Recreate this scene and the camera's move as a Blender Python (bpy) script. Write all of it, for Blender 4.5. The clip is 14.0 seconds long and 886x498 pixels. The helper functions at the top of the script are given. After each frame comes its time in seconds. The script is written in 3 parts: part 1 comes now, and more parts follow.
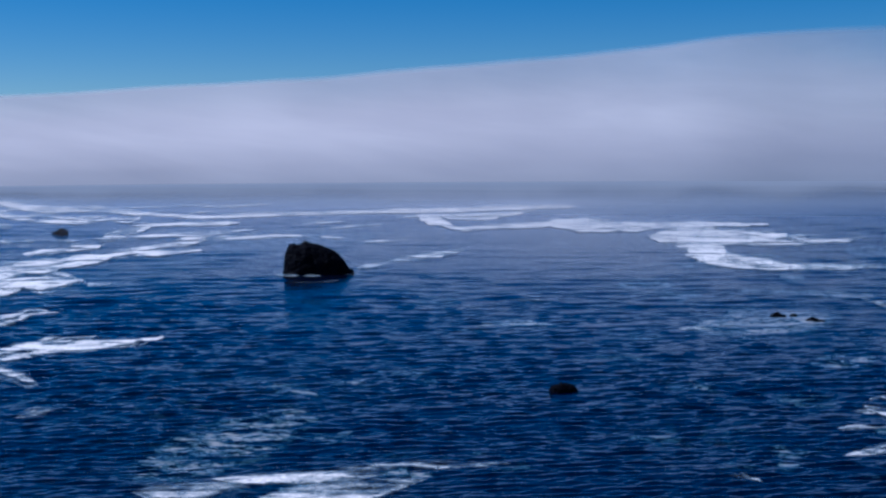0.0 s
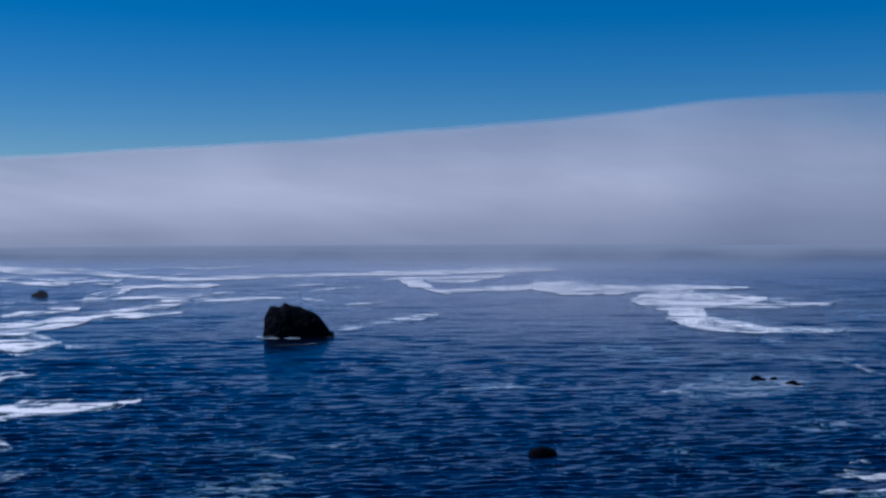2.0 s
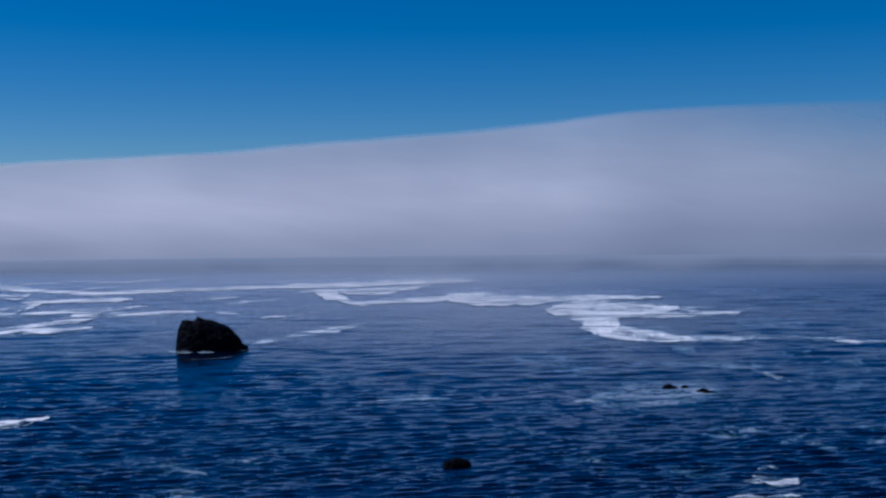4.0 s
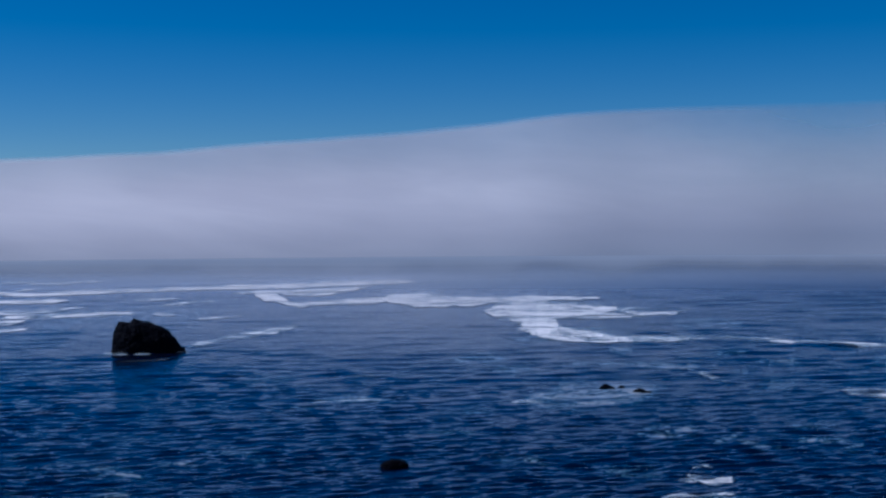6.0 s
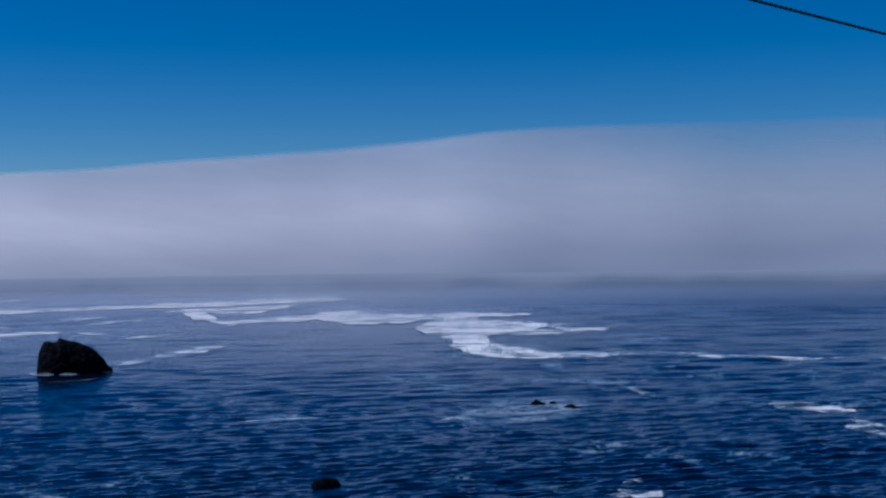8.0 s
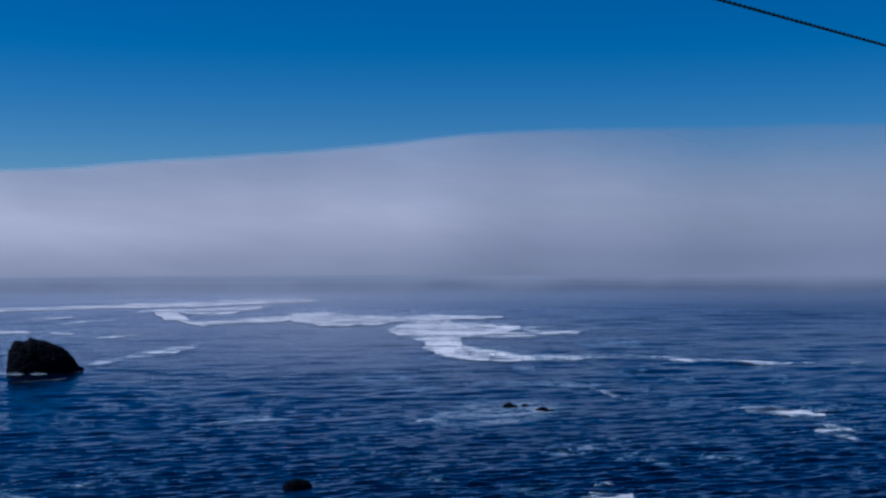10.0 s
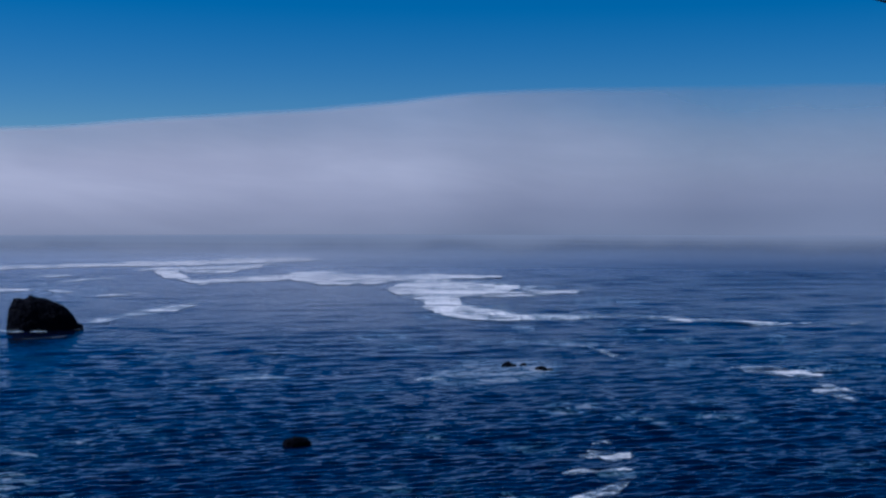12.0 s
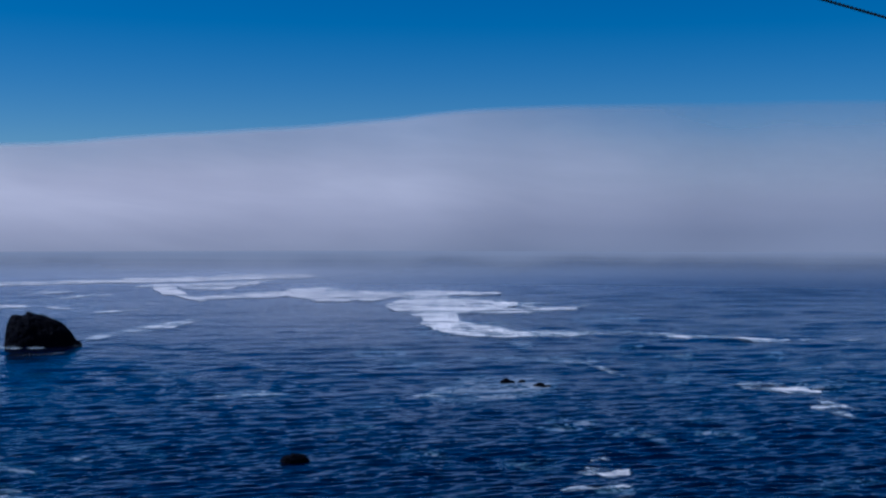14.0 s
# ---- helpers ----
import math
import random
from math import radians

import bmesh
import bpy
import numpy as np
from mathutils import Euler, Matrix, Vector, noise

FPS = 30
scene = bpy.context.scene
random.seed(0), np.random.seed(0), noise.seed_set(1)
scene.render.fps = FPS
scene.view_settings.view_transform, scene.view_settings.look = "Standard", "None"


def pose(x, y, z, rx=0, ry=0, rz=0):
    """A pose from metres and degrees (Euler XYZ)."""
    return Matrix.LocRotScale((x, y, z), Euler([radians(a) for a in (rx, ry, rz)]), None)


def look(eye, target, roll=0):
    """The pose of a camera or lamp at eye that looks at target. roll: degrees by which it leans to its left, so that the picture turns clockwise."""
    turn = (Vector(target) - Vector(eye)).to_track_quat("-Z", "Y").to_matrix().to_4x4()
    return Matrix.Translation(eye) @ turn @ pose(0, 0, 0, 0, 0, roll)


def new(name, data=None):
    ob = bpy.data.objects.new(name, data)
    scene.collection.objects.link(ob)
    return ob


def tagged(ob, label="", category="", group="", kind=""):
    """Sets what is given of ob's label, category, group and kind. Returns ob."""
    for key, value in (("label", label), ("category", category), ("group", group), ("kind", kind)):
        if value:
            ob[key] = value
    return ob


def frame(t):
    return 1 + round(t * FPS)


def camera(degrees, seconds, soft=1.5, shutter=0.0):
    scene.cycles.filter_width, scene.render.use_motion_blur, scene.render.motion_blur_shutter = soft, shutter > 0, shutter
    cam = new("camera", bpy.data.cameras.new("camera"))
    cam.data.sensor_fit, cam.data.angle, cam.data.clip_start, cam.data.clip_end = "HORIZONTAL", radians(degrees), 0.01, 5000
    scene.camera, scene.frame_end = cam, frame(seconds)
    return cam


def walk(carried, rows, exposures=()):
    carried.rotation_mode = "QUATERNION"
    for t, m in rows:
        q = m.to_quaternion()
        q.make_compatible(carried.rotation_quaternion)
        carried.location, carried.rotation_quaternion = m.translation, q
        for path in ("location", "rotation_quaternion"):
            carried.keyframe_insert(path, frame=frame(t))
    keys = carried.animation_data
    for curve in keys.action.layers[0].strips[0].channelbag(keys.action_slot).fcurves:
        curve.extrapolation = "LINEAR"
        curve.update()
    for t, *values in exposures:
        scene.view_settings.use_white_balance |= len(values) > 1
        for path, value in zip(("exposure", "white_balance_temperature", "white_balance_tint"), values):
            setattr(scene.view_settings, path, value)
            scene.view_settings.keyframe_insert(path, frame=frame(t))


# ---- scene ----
LENS = 38.0
EYE = 30.0          # height of the cliff-top viewpoint over the sea
cam = camera(LENS, 14.0, soft=2.4)


def gaze(t, yaw, pitch, roll, side, lift):
    """A row of the walk: the carrier sidesteps a little while turning."""
    return (t, pose(side, 0, EYE + lift, 90 + pitch, 0, yaw) @ pose(0, 0, 0, 0, 0, roll))


walk(cam, [gaze(*row) for row in (
    (0, -0.00, -3.55, 0.01, 0.00, 0.030),
    (0.5, 0.44, -3.18, -0.01, 0.09, 0.031),
    (1, 0.46, -2.57, -0.09, 0.19, 0.032),
    (1.5, 0.03, -1.46, -0.02, 0.30, 0.033),
    (2, -0.79, -0.76, 0.15, 0.41, 0.033),
    (2.5, -1.43, -0.87, -0.31, 0.51, 0.034),
    (3, -2.45, -0.73, -0.45, 0.63, 0.035),
    (3.2, -2.87, -0.66, -0.46, 0.68, 0.035),
    (5.3, -6.25, 0.29, 0.11, 1.23, 0.039),
    (5.5, -6.36, 0.27, 0.01, 1.26, 0.039),
    (6, -7.17, -0.20, -0.14, 1.24, 0.040),
    (6.5, -8.27, 0.20, -0.16, 1.20, 0.042),
    (7, -9.25, 0.15, -0.28, 1.15, 0.047),
    (7.5, -9.63, 0.16, -0.49, 1.15, 0.040),
    (8, -10.26, 0.55, -0.38, 1.15, 0.024),
    (8.5, -11.12, 0.76, -0.56, 1.15, 0.010),
    (8.7, -11.53, 0.77, -0.32, 1.15, 0.008),
    (11, -11.31, 0.18, 0.34, 1.15, -0.040),
    (11.5, -11.58, -0.56, 0.20, 1.15, -0.046),
    (12, -11.47, -1.16, 0.31, 1.15, -0.052),
    (12.5, -11.24, -1.41, 0.44, 1.15, -0.058),
    (13, -11.13, -0.91, 0.45, 1.15, -0.064),
    (13.5, -11.48, -0.60, 0.22, 1.15, -0.072),
    (14, -11.54, -0.42, 0.33, 1.15, -0.080),
)], exposures=[(0, 0.23, 5250, 13), (1.5, 0.04, 5250, 13), (3, -0.02, 5250, 13), (12.5, -0.06, 5250, 13), (14, 0.0, 5250, 13)])

# ---- world, sun ----
SUN_BEARING = -84.0     # degrees clockwise from straight ahead (+y)
SUN_HEIGHT = 50.0
world = bpy.data.worlds.new("clear_sky")
scene.world = world
world.use_nodes = True
wt = world.node_tree
wt.nodes.clear()
sky = wt.nodes.new("ShaderNodeTexSky")
sky.sky_type = 'NISHITA'
sky.sun_disc = False
sky.sun_elevation = radians(SUN_HEIGHT)
sky.sun_rotation = radians(SUN_BEARING)
sky.altitude = 1500
sky.air_density = 1.0
sky.dust_density = 0.2
sky.ozone_density = 4.0
sat = wt.nodes.new("ShaderNodeHueSaturation")
sat.inputs["Saturation"].default_value = 1.5
back = wt.nodes.new("ShaderNodeBackground")
back.inputs["Strength"].default_value = 0.057
wout = wt.nodes.new("ShaderNodeOutputWorld")
wt.links.new(sky.outputs[0], sat.inputs["Color"])
wt.links.new(sat.outputs[0], back.inputs["Color"])
wt.links.new(back.outputs[0], wout.inputs["Surface"])

sun_data = bpy.data.lights.new("sun", 'SUN')
sun_data.energy = 4.6
sun_data.angle = radians(0.6)
sun_data.color = (1.0, 0.97, 0.93)
sun = new("sun", sun_data)
sb, sh = radians(SUN_BEARING), radians(SUN_HEIGHT)
sun.matrix_world = look((math.sin(sb) * math.cos(sh) * 500, math.cos(sb) * math.cos(sh) * 500, math.sin(sh) * 500), (0, 0, 0))


# ---- materials ----
class Nodes:
    """Short hand for building a node material."""

    def __init__(self, name):
        self.mat = bpy.data.materials.new(name)
        self.mat.use_nodes = True
        self.t = self.mat.node_tree
        self.t.nodes.clear()
        self.out = self.t.nodes.new("ShaderNodeOutputMaterial")

    def add(self, kind, **values):
        n = self.t.nodes.new(kind)
        for key, v in values.items():
            n.inputs[key.replace("_", " ")].default_value = v
        return n

    def link(self, a, b):
        self.t.links.new(a, b)

    def math(self, op, a, b=None, clamp=False):
        n = self.t.nodes.new("ShaderNodeMath")
        n.operation = op
        n.use_clamp = clamp
        for i, v in enumerate((a, b)):
            if v is None:
                continue
            if isinstance(v, (int, float)):
                n.inputs[i].default_value = v
            else:
                self.link(v, n.inputs[i])
        return n.outputs[0]

    def coords(self, sx=1.0, sy=1.0, sz=1.0, turn=0.0):
        tc = self.t.nodes.new("ShaderNodeTexCoord")
        mp = self.t.nodes.new("ShaderNodeMapping")
        mp.inputs["Scale"].default_value = (sx, sy, sz)
        mp.inputs["Rotation"].default_value = (0, 0, radians(turn))
        self.link(tc.outputs["Object"], mp.inputs["Vector"])
        return mp.outputs[0]

    def noise(self, vec, scale, detail=4.0, rough=0.55, distort=0.0):
        n = self.add("ShaderNodeTexNoise", Scale=scale, Detail=detail, Roughness=rough, Distortion=distort)
        self.link(vec, n.inputs["Vector"])
        return n.outputs["Fac"]

    def span(self, v, a, b, c=0.0, d=1.0, smooth=True):
        n = self.t.nodes.new("ShaderNodeMapRange")
        n.interpolation_type = 'SMOOTHSTEP' if smooth else 'LINEAR'
        self.link(v, n.inputs["Value"])
        for key, val in (("From Min", a), ("From Max", b), ("To Min", c), ("To Max", d)):
            n.inputs[key].default_value = val
        return n.outputs[0]

    def mix(self, fac, a, b):
        n = self.t.nodes.new("ShaderNodeMix")
        n.data_type = 'RGBA'
        self.link(fac, n.inputs[0])
        for sock, v in ((n.inputs[6], a), (n.inputs[7], b)):
            if isinstance(v, tuple):
                sock.default_value = (*v, 1)
            else:
                self.link(v, sock)
        return n.outputs[2]

    def bump(self, height, strength, distance, normal=None):
        n = self.add("ShaderNodeBump", Strength=strength, Distance=distance)
        self.link(height, n.inputs["Height"])
        if normal is not None:
            self.link(normal, n.inputs["Normal"])
        return n.outputs[0]

    def attribute(self, name):
        n = self.t.nodes.new("ShaderNodeAttribute")
        n.attribute_name = name
        return n.outputs["Fac"]

    def done(self, shader):
        self.link(shader, self.out.inputs["Surface"])
        return self.mat


def sea_material():
    n = Nodes("sea_water")
    flat = n.coords()
    drawn = n.coords(0.5, 1.0, 1.0, 8)         # crests longer than they are deep
    cross = n.coords(0.6, 1.0, 1.0, -24)
    fine = n.noise(drawn, 2.2, 3.0, 0.6, 0.3)
    chop = n.noise(drawn, 0.9, 3.0, 0.6, 0.5)
    mid = n.noise(cross, 0.20, 5.0, 0.55, 0.4)
    slick = n.noise(n.coords(0.5, 1.0, 1.0, -12), 0.016, 4.0, 0.55, 0.6)
    ruffle = n.span(slick, 0.35, 0.65, 0.6, 1.0)
    h = n.math('ADD', n.math('MULTIPLY', chop, 0.22), n.math('MULTIPLY', fine, 0.06))
    h = n.math('ADD', h, n.math('MULTIPLY', mid, 0.10))
    h = n.math('MULTIPLY', h, ruffle)
    normal = n.bump(h, 1.0, 0.6)
    # thin lace of old foam drifting on the surface
    patch = n.span(n.noise(n.coords(0.6, 1.0, 1.0, 20), 0.022, 4.0, 0.6, 0.8), 0.54, 0.72)
    lace = n.span(n.noise(flat, 0.35, 5.0, 0.65, 1.2), 0.5, 0.72)
    old = n.math('MULTIPLY', n.math('MULTIPLY', patch, lace), 0.12)
    # torn patches of thinned-out foam
    torn = n.math('ADD', n.noise(n.coords(0.6, 1.3, 1.0, 14), 0.28, 6.0, 0.62, 1.0), n.math('MULTIPLY', n.noise(drawn, 1.5, 4.0, 0.6, 0.8), 0.7))
    froth = n.attribute("froth")
    rag = n.math('MULTIPLY', n.math('SUBTRACT', torn, 0.87), 3.3)
    thin = n.span(n.math('ADD', froth, rag), 0.05, 1.0, 0.0, 0.5)
    thin = n.math('MULTIPLY', thin, n.span(froth, 0.0, 0.35))
    old = n.math('MAXIMUM', old, thin)
    depth = n.noise(flat, 0.006, 3.0)
    deep = n.mix(n.span(depth, 0.3, 0.7), (0.00015, 0.0013, 0.0075), (0.0002, 0.0021, 0.0125))
    colour = n.mix(old, deep, n.mix(n.span(old, 0.12, 0.48), (0.11, 0.34, 0.50), (0.46, 0.49, 0.55)))
    body = n.add("ShaderNodeBsdfDiffuse")
    n.link(colour, body.inputs["Color"])
    n.link(normal, body.inputs["Normal"])
    gloss = n.add("ShaderNodeBsdfGlossy")
    gloss.inputs["Color"].default_value = (0.71, 0.80, 0.925, 1.0)
    n.link(n.math('ADD', n.math('MULTIPLY', old, 0.8), n.attribute("ruffled")), gloss.inputs["Roughness"])
    n.link(normal, gloss.inputs["Normal"])
    fresnel = n.add("ShaderNodeFresnel", IOR=1.333)
    n.link(normal, fresnel.inputs["Normal"])
    m = n.add("ShaderNodeMixShader")
    seen = n.math('MULTIPLY', fresnel.outputs[0], n.attribute("gleam"))        # rough water far out turns less of itself to the sky
    n.link(n.math('MULTIPLY', seen, n.math('SUBTRACT', 1.0, n.math('MULTIPLY', old, 0.7))), m.inputs[0])
    n.link(body.outputs[0], m.inputs[1])
    n.link(gloss.outputs[0], m.inputs[2])
    return n.done(m.outputs[0])


def foam_material():
    n = Nodes("sea_foam")
    flat = n.coords()
    broad = n.noise(n.coords(0.55, 1.0, 1.0, -6), 0.06, 6.0, 0.62, 0.8)
    mid = n.noise(n.coords(0.4, 1.0, 1.0, -8), 0.32, 5.0, 0.6, 1.0)
    fine = n.noise(flat, 1.7, 4.0, 0.6, 0.6)
    cover = n.attribute("cover")
    mixed = n.math('ADD', n.math('ADD', n.math('MULTIPLY', broad, 1.2), n.math('MULTIPLY', mid, 0.9)), n.math('MULTIPLY', fine, 0.3))
    rag = n.math('SUBTRACT', mixed, 1.2)
    v = n.math('ADD', n.math('MULTIPLY', cover, 0.9), n.math('MULTIPLY', rag, 2.4))
    alpha = n.math('MULTIPLY', n.span(v, 0.12, 1.2, 0.0, 0.95), n.span(cover, 0.02, 0.6), clamp=True)
    tone = n.mix(n.span(fine, 0.3, 0.7), (0.56, 0.54, 0.57), (0.80, 0.765, 0.775))
    tone = n.mix(n.span(alpha, 0.10, 0.85), (0.32, 0.44, 0.55), tone)      # thin foam lets the blue through
    b = n.add("ShaderNodeBsdfPrincipled", Roughness=0.75)
    n.link(tone, b.inputs["Base Color"])
    n.link(n.bump(mixed, 0.6, 0.25), b.inputs["Normal"])
    clear = n.add("ShaderNodeBsdfTransparent")
    m = n.add("ShaderNodeMixShader")
    n.link(alpha, m.inputs[0])
    n.link(clear.outputs[0], m.inputs[1])
    n.link(b.outputs[0], m.inputs[2])
    return n.done(m.outputs[0])


def fog_material():
    n = Nodes("sea_fog")
    wisps = n.noise(n.coords(0.6, 1.0, 1.2), 0.0028, 4.0, 0.5, 0.4)
    curls = n.noise(n.coords(0.7, 1.0, 1.0), 0.014, 3.0, 0.5, 0.3)
    thick = n.attribute("thick")
    soft = n.math('ADD', n.math('MULTIPLY', n.math('SUBTRACT', wisps, 0.5), 0.42), n.math('MULTIPLY', n.math('SUBTRACT', curls, 0.5), 0.07))
    # wisps matter only where the fog thins out
    thin = n.math('MULTIPLY', n.math('MULTIPLY', thick, n.math('SUBTRACT', 1.0, thick)), 4.0)
    alpha = n.math('ADD', thick, n.math('MULTIPLY', soft, thin), clamp=True)
    banks = n.math('ADD', n.math('MULTIPLY', wisps, 0.6), n.math('MULTIPLY', n.noise(n.coords(0.35, 1.0, 2.2), 0.006, 5.0, 0.55, 0.6), 0.4))
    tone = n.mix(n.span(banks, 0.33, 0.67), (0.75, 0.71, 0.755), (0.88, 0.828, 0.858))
    tone = n.mix(n.span(n.attribute("painted_light"), 0.0, 1.0, smooth=False), (0.335, 0.375, 0.455), tone)      # fog shading put into the colour: low values darker and bluer
    d = n.add("ShaderNodeBsdfDiffuse")
    tr = n.add("ShaderNodeBsdfTranslucent")
    for s in (d, tr):
        n.link(tone, s.inputs["Color"])
    body = n.add("ShaderNodeMixShader", Fac=0.45)
    n.link(d.outputs[0], body.inputs[1])
    n.link(tr.outputs[0], body.inputs[2])
    clear = n.add("ShaderNodeBsdfTransparent")
    m = n.add("ShaderNodeMixShader")
    n.link(alpha, m.inputs[0])
    n.link(clear.outputs[0], m.inputs[1])
    n.link(body.outputs[0], m.inputs[2])
    return n.done(m.outputs[0])


def rock_material():
    n = Nodes("wet_basalt")
    big = n.noise(n.coords(), 0.5, 5.0, 0.6, 0.4)
    small = n.noise(n.coords(), 4.0, 6.0, 0.65)
    col = n.mix(n.span(big, 0.3, 0.7), (0.0010, 0.0013, 0.0035), (0.0022, 0.0028, 0.006))
    col = n.mix(n.span(small, 0.62, 0.8, 0.0, 0.5), col, (0.004, 0.005, 0.009))
    b = n.add("ShaderNodeBsdfPrincipled", Roughness=0.7, Specular_IOR_Level=0.03)
    n.link(col, b.inputs["Base Color"])
    n.link(n.span(big, 0.35, 0.65, 0.55, 0.85), b.inputs["Roughness"])
    n.link(n.bump(small, 0.7, 0.25, n.bump(big, 0.6, 0.6)), b.inputs["Normal"])
    return n.done(b.outputs[0])


def cable_material():
    n = Nodes("black_cable_jacket")
    grime = n.noise(n.coords(), 30.0, 4.0)
    b = n.add("ShaderNodeBsdfPrincipled", Roughness=0.6)
    n.link(n.mix(n.span(grime, 0.3, 0.7), (0.008, 0.008, 0.010), (0.02, 0.02, 0.022)), b.inputs["Base Color"])
    n.link(n.bump(grime, 0.3, 0.002), b.inputs["Normal"])
    return n.done(b.outputs[0])


def plain_material(name, low, high, scale, rough):
    n = Nodes(name)
    g = n.noise(n.coords(), scale, 6.0, 0.6)
    h = n.noise(n.coords(), scale * 9, 3.0, 0.6)
    b = n.add("ShaderNodeBsdfPrincipled", Roughness=rough)
    n.link(n.mix(n.span(n.math('ADD', n.math('MULTIPLY', g, 0.7), n.math('MULTIPLY', h, 0.3)), 0.3, 0.7), low, high), b.inputs["Base Color"])
    n.link(n.bump(h, 0.5, 0.05), b.inputs["Normal"])
    return n.done(b.outputs[0])


TURF = plain_material("dry_turf", (0.05, 0.07, 0.03), (0.16, 0.14, 0.08), 0.6, 0.9)
TIMBER = plain_material("grey_timber", (0.10, 0.08, 0.06), (0.22, 0.19, 0.16), 4.0, 0.85)
SEA, FOAM, FOG, ROCK, CABLE = sea_material(), foam_material(), fog_material(), rock_material(), cable_material()


def grid_mesh(name, pts, closed=False):
    """A mesh over an array of points (rows, columns, 3)."""
    r, c = pts.shape[:2]
    ids = np.arange(r * c).reshape(r, c)
    if closed:
        ids = np.concatenate([ids, ids[:, :1]], axis=1)
    quads = np.stack([ids[:-1, :-1], ids[:-1, 1:], ids[1:, 1:], ids[1:, :-1]], axis=-1).reshape(-1, 4)
    me = bpy.data.meshes.new(name)
    me.from_pydata(pts.reshape(-1, 3).tolist(), [], quads.tolist())
    me.polygons.foreach_set("use_smooth", np.ones(len(quads), dtype=bool))
    me.update()
    return me


def floats(me, name, values):
    a = me.attributes.new(name, 'FLOAT', 'POINT')
    a.data.foreach_set("value", np.ascontiguousarray(values, dtype=np.float32).ravel())


def smooth(a, b, x):
    t = np.clip((np.asarray(x, dtype=float) - a) / (b - a), 0, 1)
    return t * t * (3 - 2 * t)


# ---- sea ----
WAVE_SLOPE = 0.0262
waver = np.random.RandomState(7)
WAVES = []
for k in range(190):
    length = 0.7 * (60 / 0.7) ** (k / 189)
    heading = radians(-77 + waver.normal(0, 19))
    weight = math.exp(-(math.log(length / 2.0) / 0.8) ** 2) + 0.55 * (length > 2.5)
    WAVES.append((2 * math.pi / length * math.cos(heading), 2 * math.pi / length * math.sin(heading),
                  waver.uniform(0, 2 * math.pi), WAVE_SLOPE / (2 * math.pi) * weight * length * waver.uniform(0.6, 1.3), length))


def wave_height(x, y):
    """Wind chop of a few metres' length over a low swell; gusts and slicks vary it."""
    r = np.hypot(x, y)
    step = np.maximum(r * r / (EYE * 2277), 0.16)
    z = np.zeros_like(x)
    gust = 0.9 + 0.3 * np.sin(x * 0.021 + 1.3 * np.sin(y * 0.013)) * np.sin(y * 0.017 + x * 0.006)
    for kx, ky, ph, amp, length in WAVES:
        ratio = length / step
        keep = smooth(2.0, 3.4, ratio) * (1 - 0.85 * smooth(7, 15, ratio))
        z += amp * keep * np.sin(kx * x + ky * y + ph + 0.8 * np.sin(0.031 * x + 0.019 * y + ph))
    bear = np.degrees(np.arctan2(x, y))
    calm = 0.35 * np.exp(-((bear - 4) / 9) ** 2) * smooth(240, 400, r)       # a slick in the lee of the tall rock
    fresh = 0.3 * (1 - smooth(150, 280, r)) + 0.45 * smooth(4, 24, bear) + 0.2 * (1 - smooth(-14, -5, bear))
    return z * gust * (1 - calm + fresh) * (1 - 0.5 * smooth(260, 520, r)) * (1 - smooth(1800, 2600, r))


FROTH = []


def froth_field(x, y):
    """How much thin foam lies on the water, from the spines in FROTH."""
    r, bear = np.hypot(x, y), np.degrees(np.arctan2(x, y))
    out = np.zeros_like(x)
    for cover, spine in FROTH:
        p = np.array(spine, dtype=float)
        b, c, w = np.degrees(np.arctan2(p[:, 0], p[:, 1])), np.hypot(p[:, 0], p[:, 1]), p[:, 2] * 1.4
        order = np.argsort(b)
        b, c, w = b[order], c[order], w[order]
        near = (bear > b[0]) & (bear < b[-1]) & (r > c.min() - 2 * w.max()) & (r < c.max() + 2 * w.max())
        bb = bear[near]
        v = np.abs(r[near] - np.interp(bb, b, c)) / np.interp(bb, b, w)
        u = (bb - b[0]) / (b[-1] - b[0])
        ends = smooth(0, 0.15, u) * smooth(0, 0.15, 1 - u)
        out[near] = np.maximum(out[near], cover * (1 - smooth(0.0, 1.5, v)) * (0.15 + 0.85 * ends))
    return out


def build_sea():
    k = 1.0 / (EYE * 2277)
    rings = [0.01, 12.0, 40.0, 70.0]
    r = 92.0
    while r < 4800:
        rings.append(r)
        r += min(k * r * r, 260)
    rings.append(4900.0)
    fine = np.arange(-24, 35.01, 0.07)
    coarse = np.arange(38, 335, 3.0)
    bearings = np.radians(np.concatenate([fine, coarse]))
    rr, bb = np.meshgrid(np.array(rings), bearings, indexing="ij")
    x, y = rr * np.sin(bb), rr * np.cos(bb)
    me = grid_mesh("sea", np.stack([x, y, wave_height(x, y)], axis=-1), closed=True)
    floats(me, "froth", froth_field(x, y))
    # unresolved ripples far out spread the gloss
    floats(me, "ruffled", (0.10 + 0.34 * smooth(320, 1400, rr)))
    floats(me, "gleam", 1.0 - 0.40 * smooth(900, 1800, rr) - 0.25 * smooth(10, 28, np.degrees(bb)) * (np.degrees(bb) < 180) * smooth(350, 900, rr) * (1 - smooth(900, 1800, rr)))
    me.materials.append(SEA)
    ob = new("water", me)
    return tagged(ob, "dark blue rippled sea with low wind chop", "sea", kind="structure")



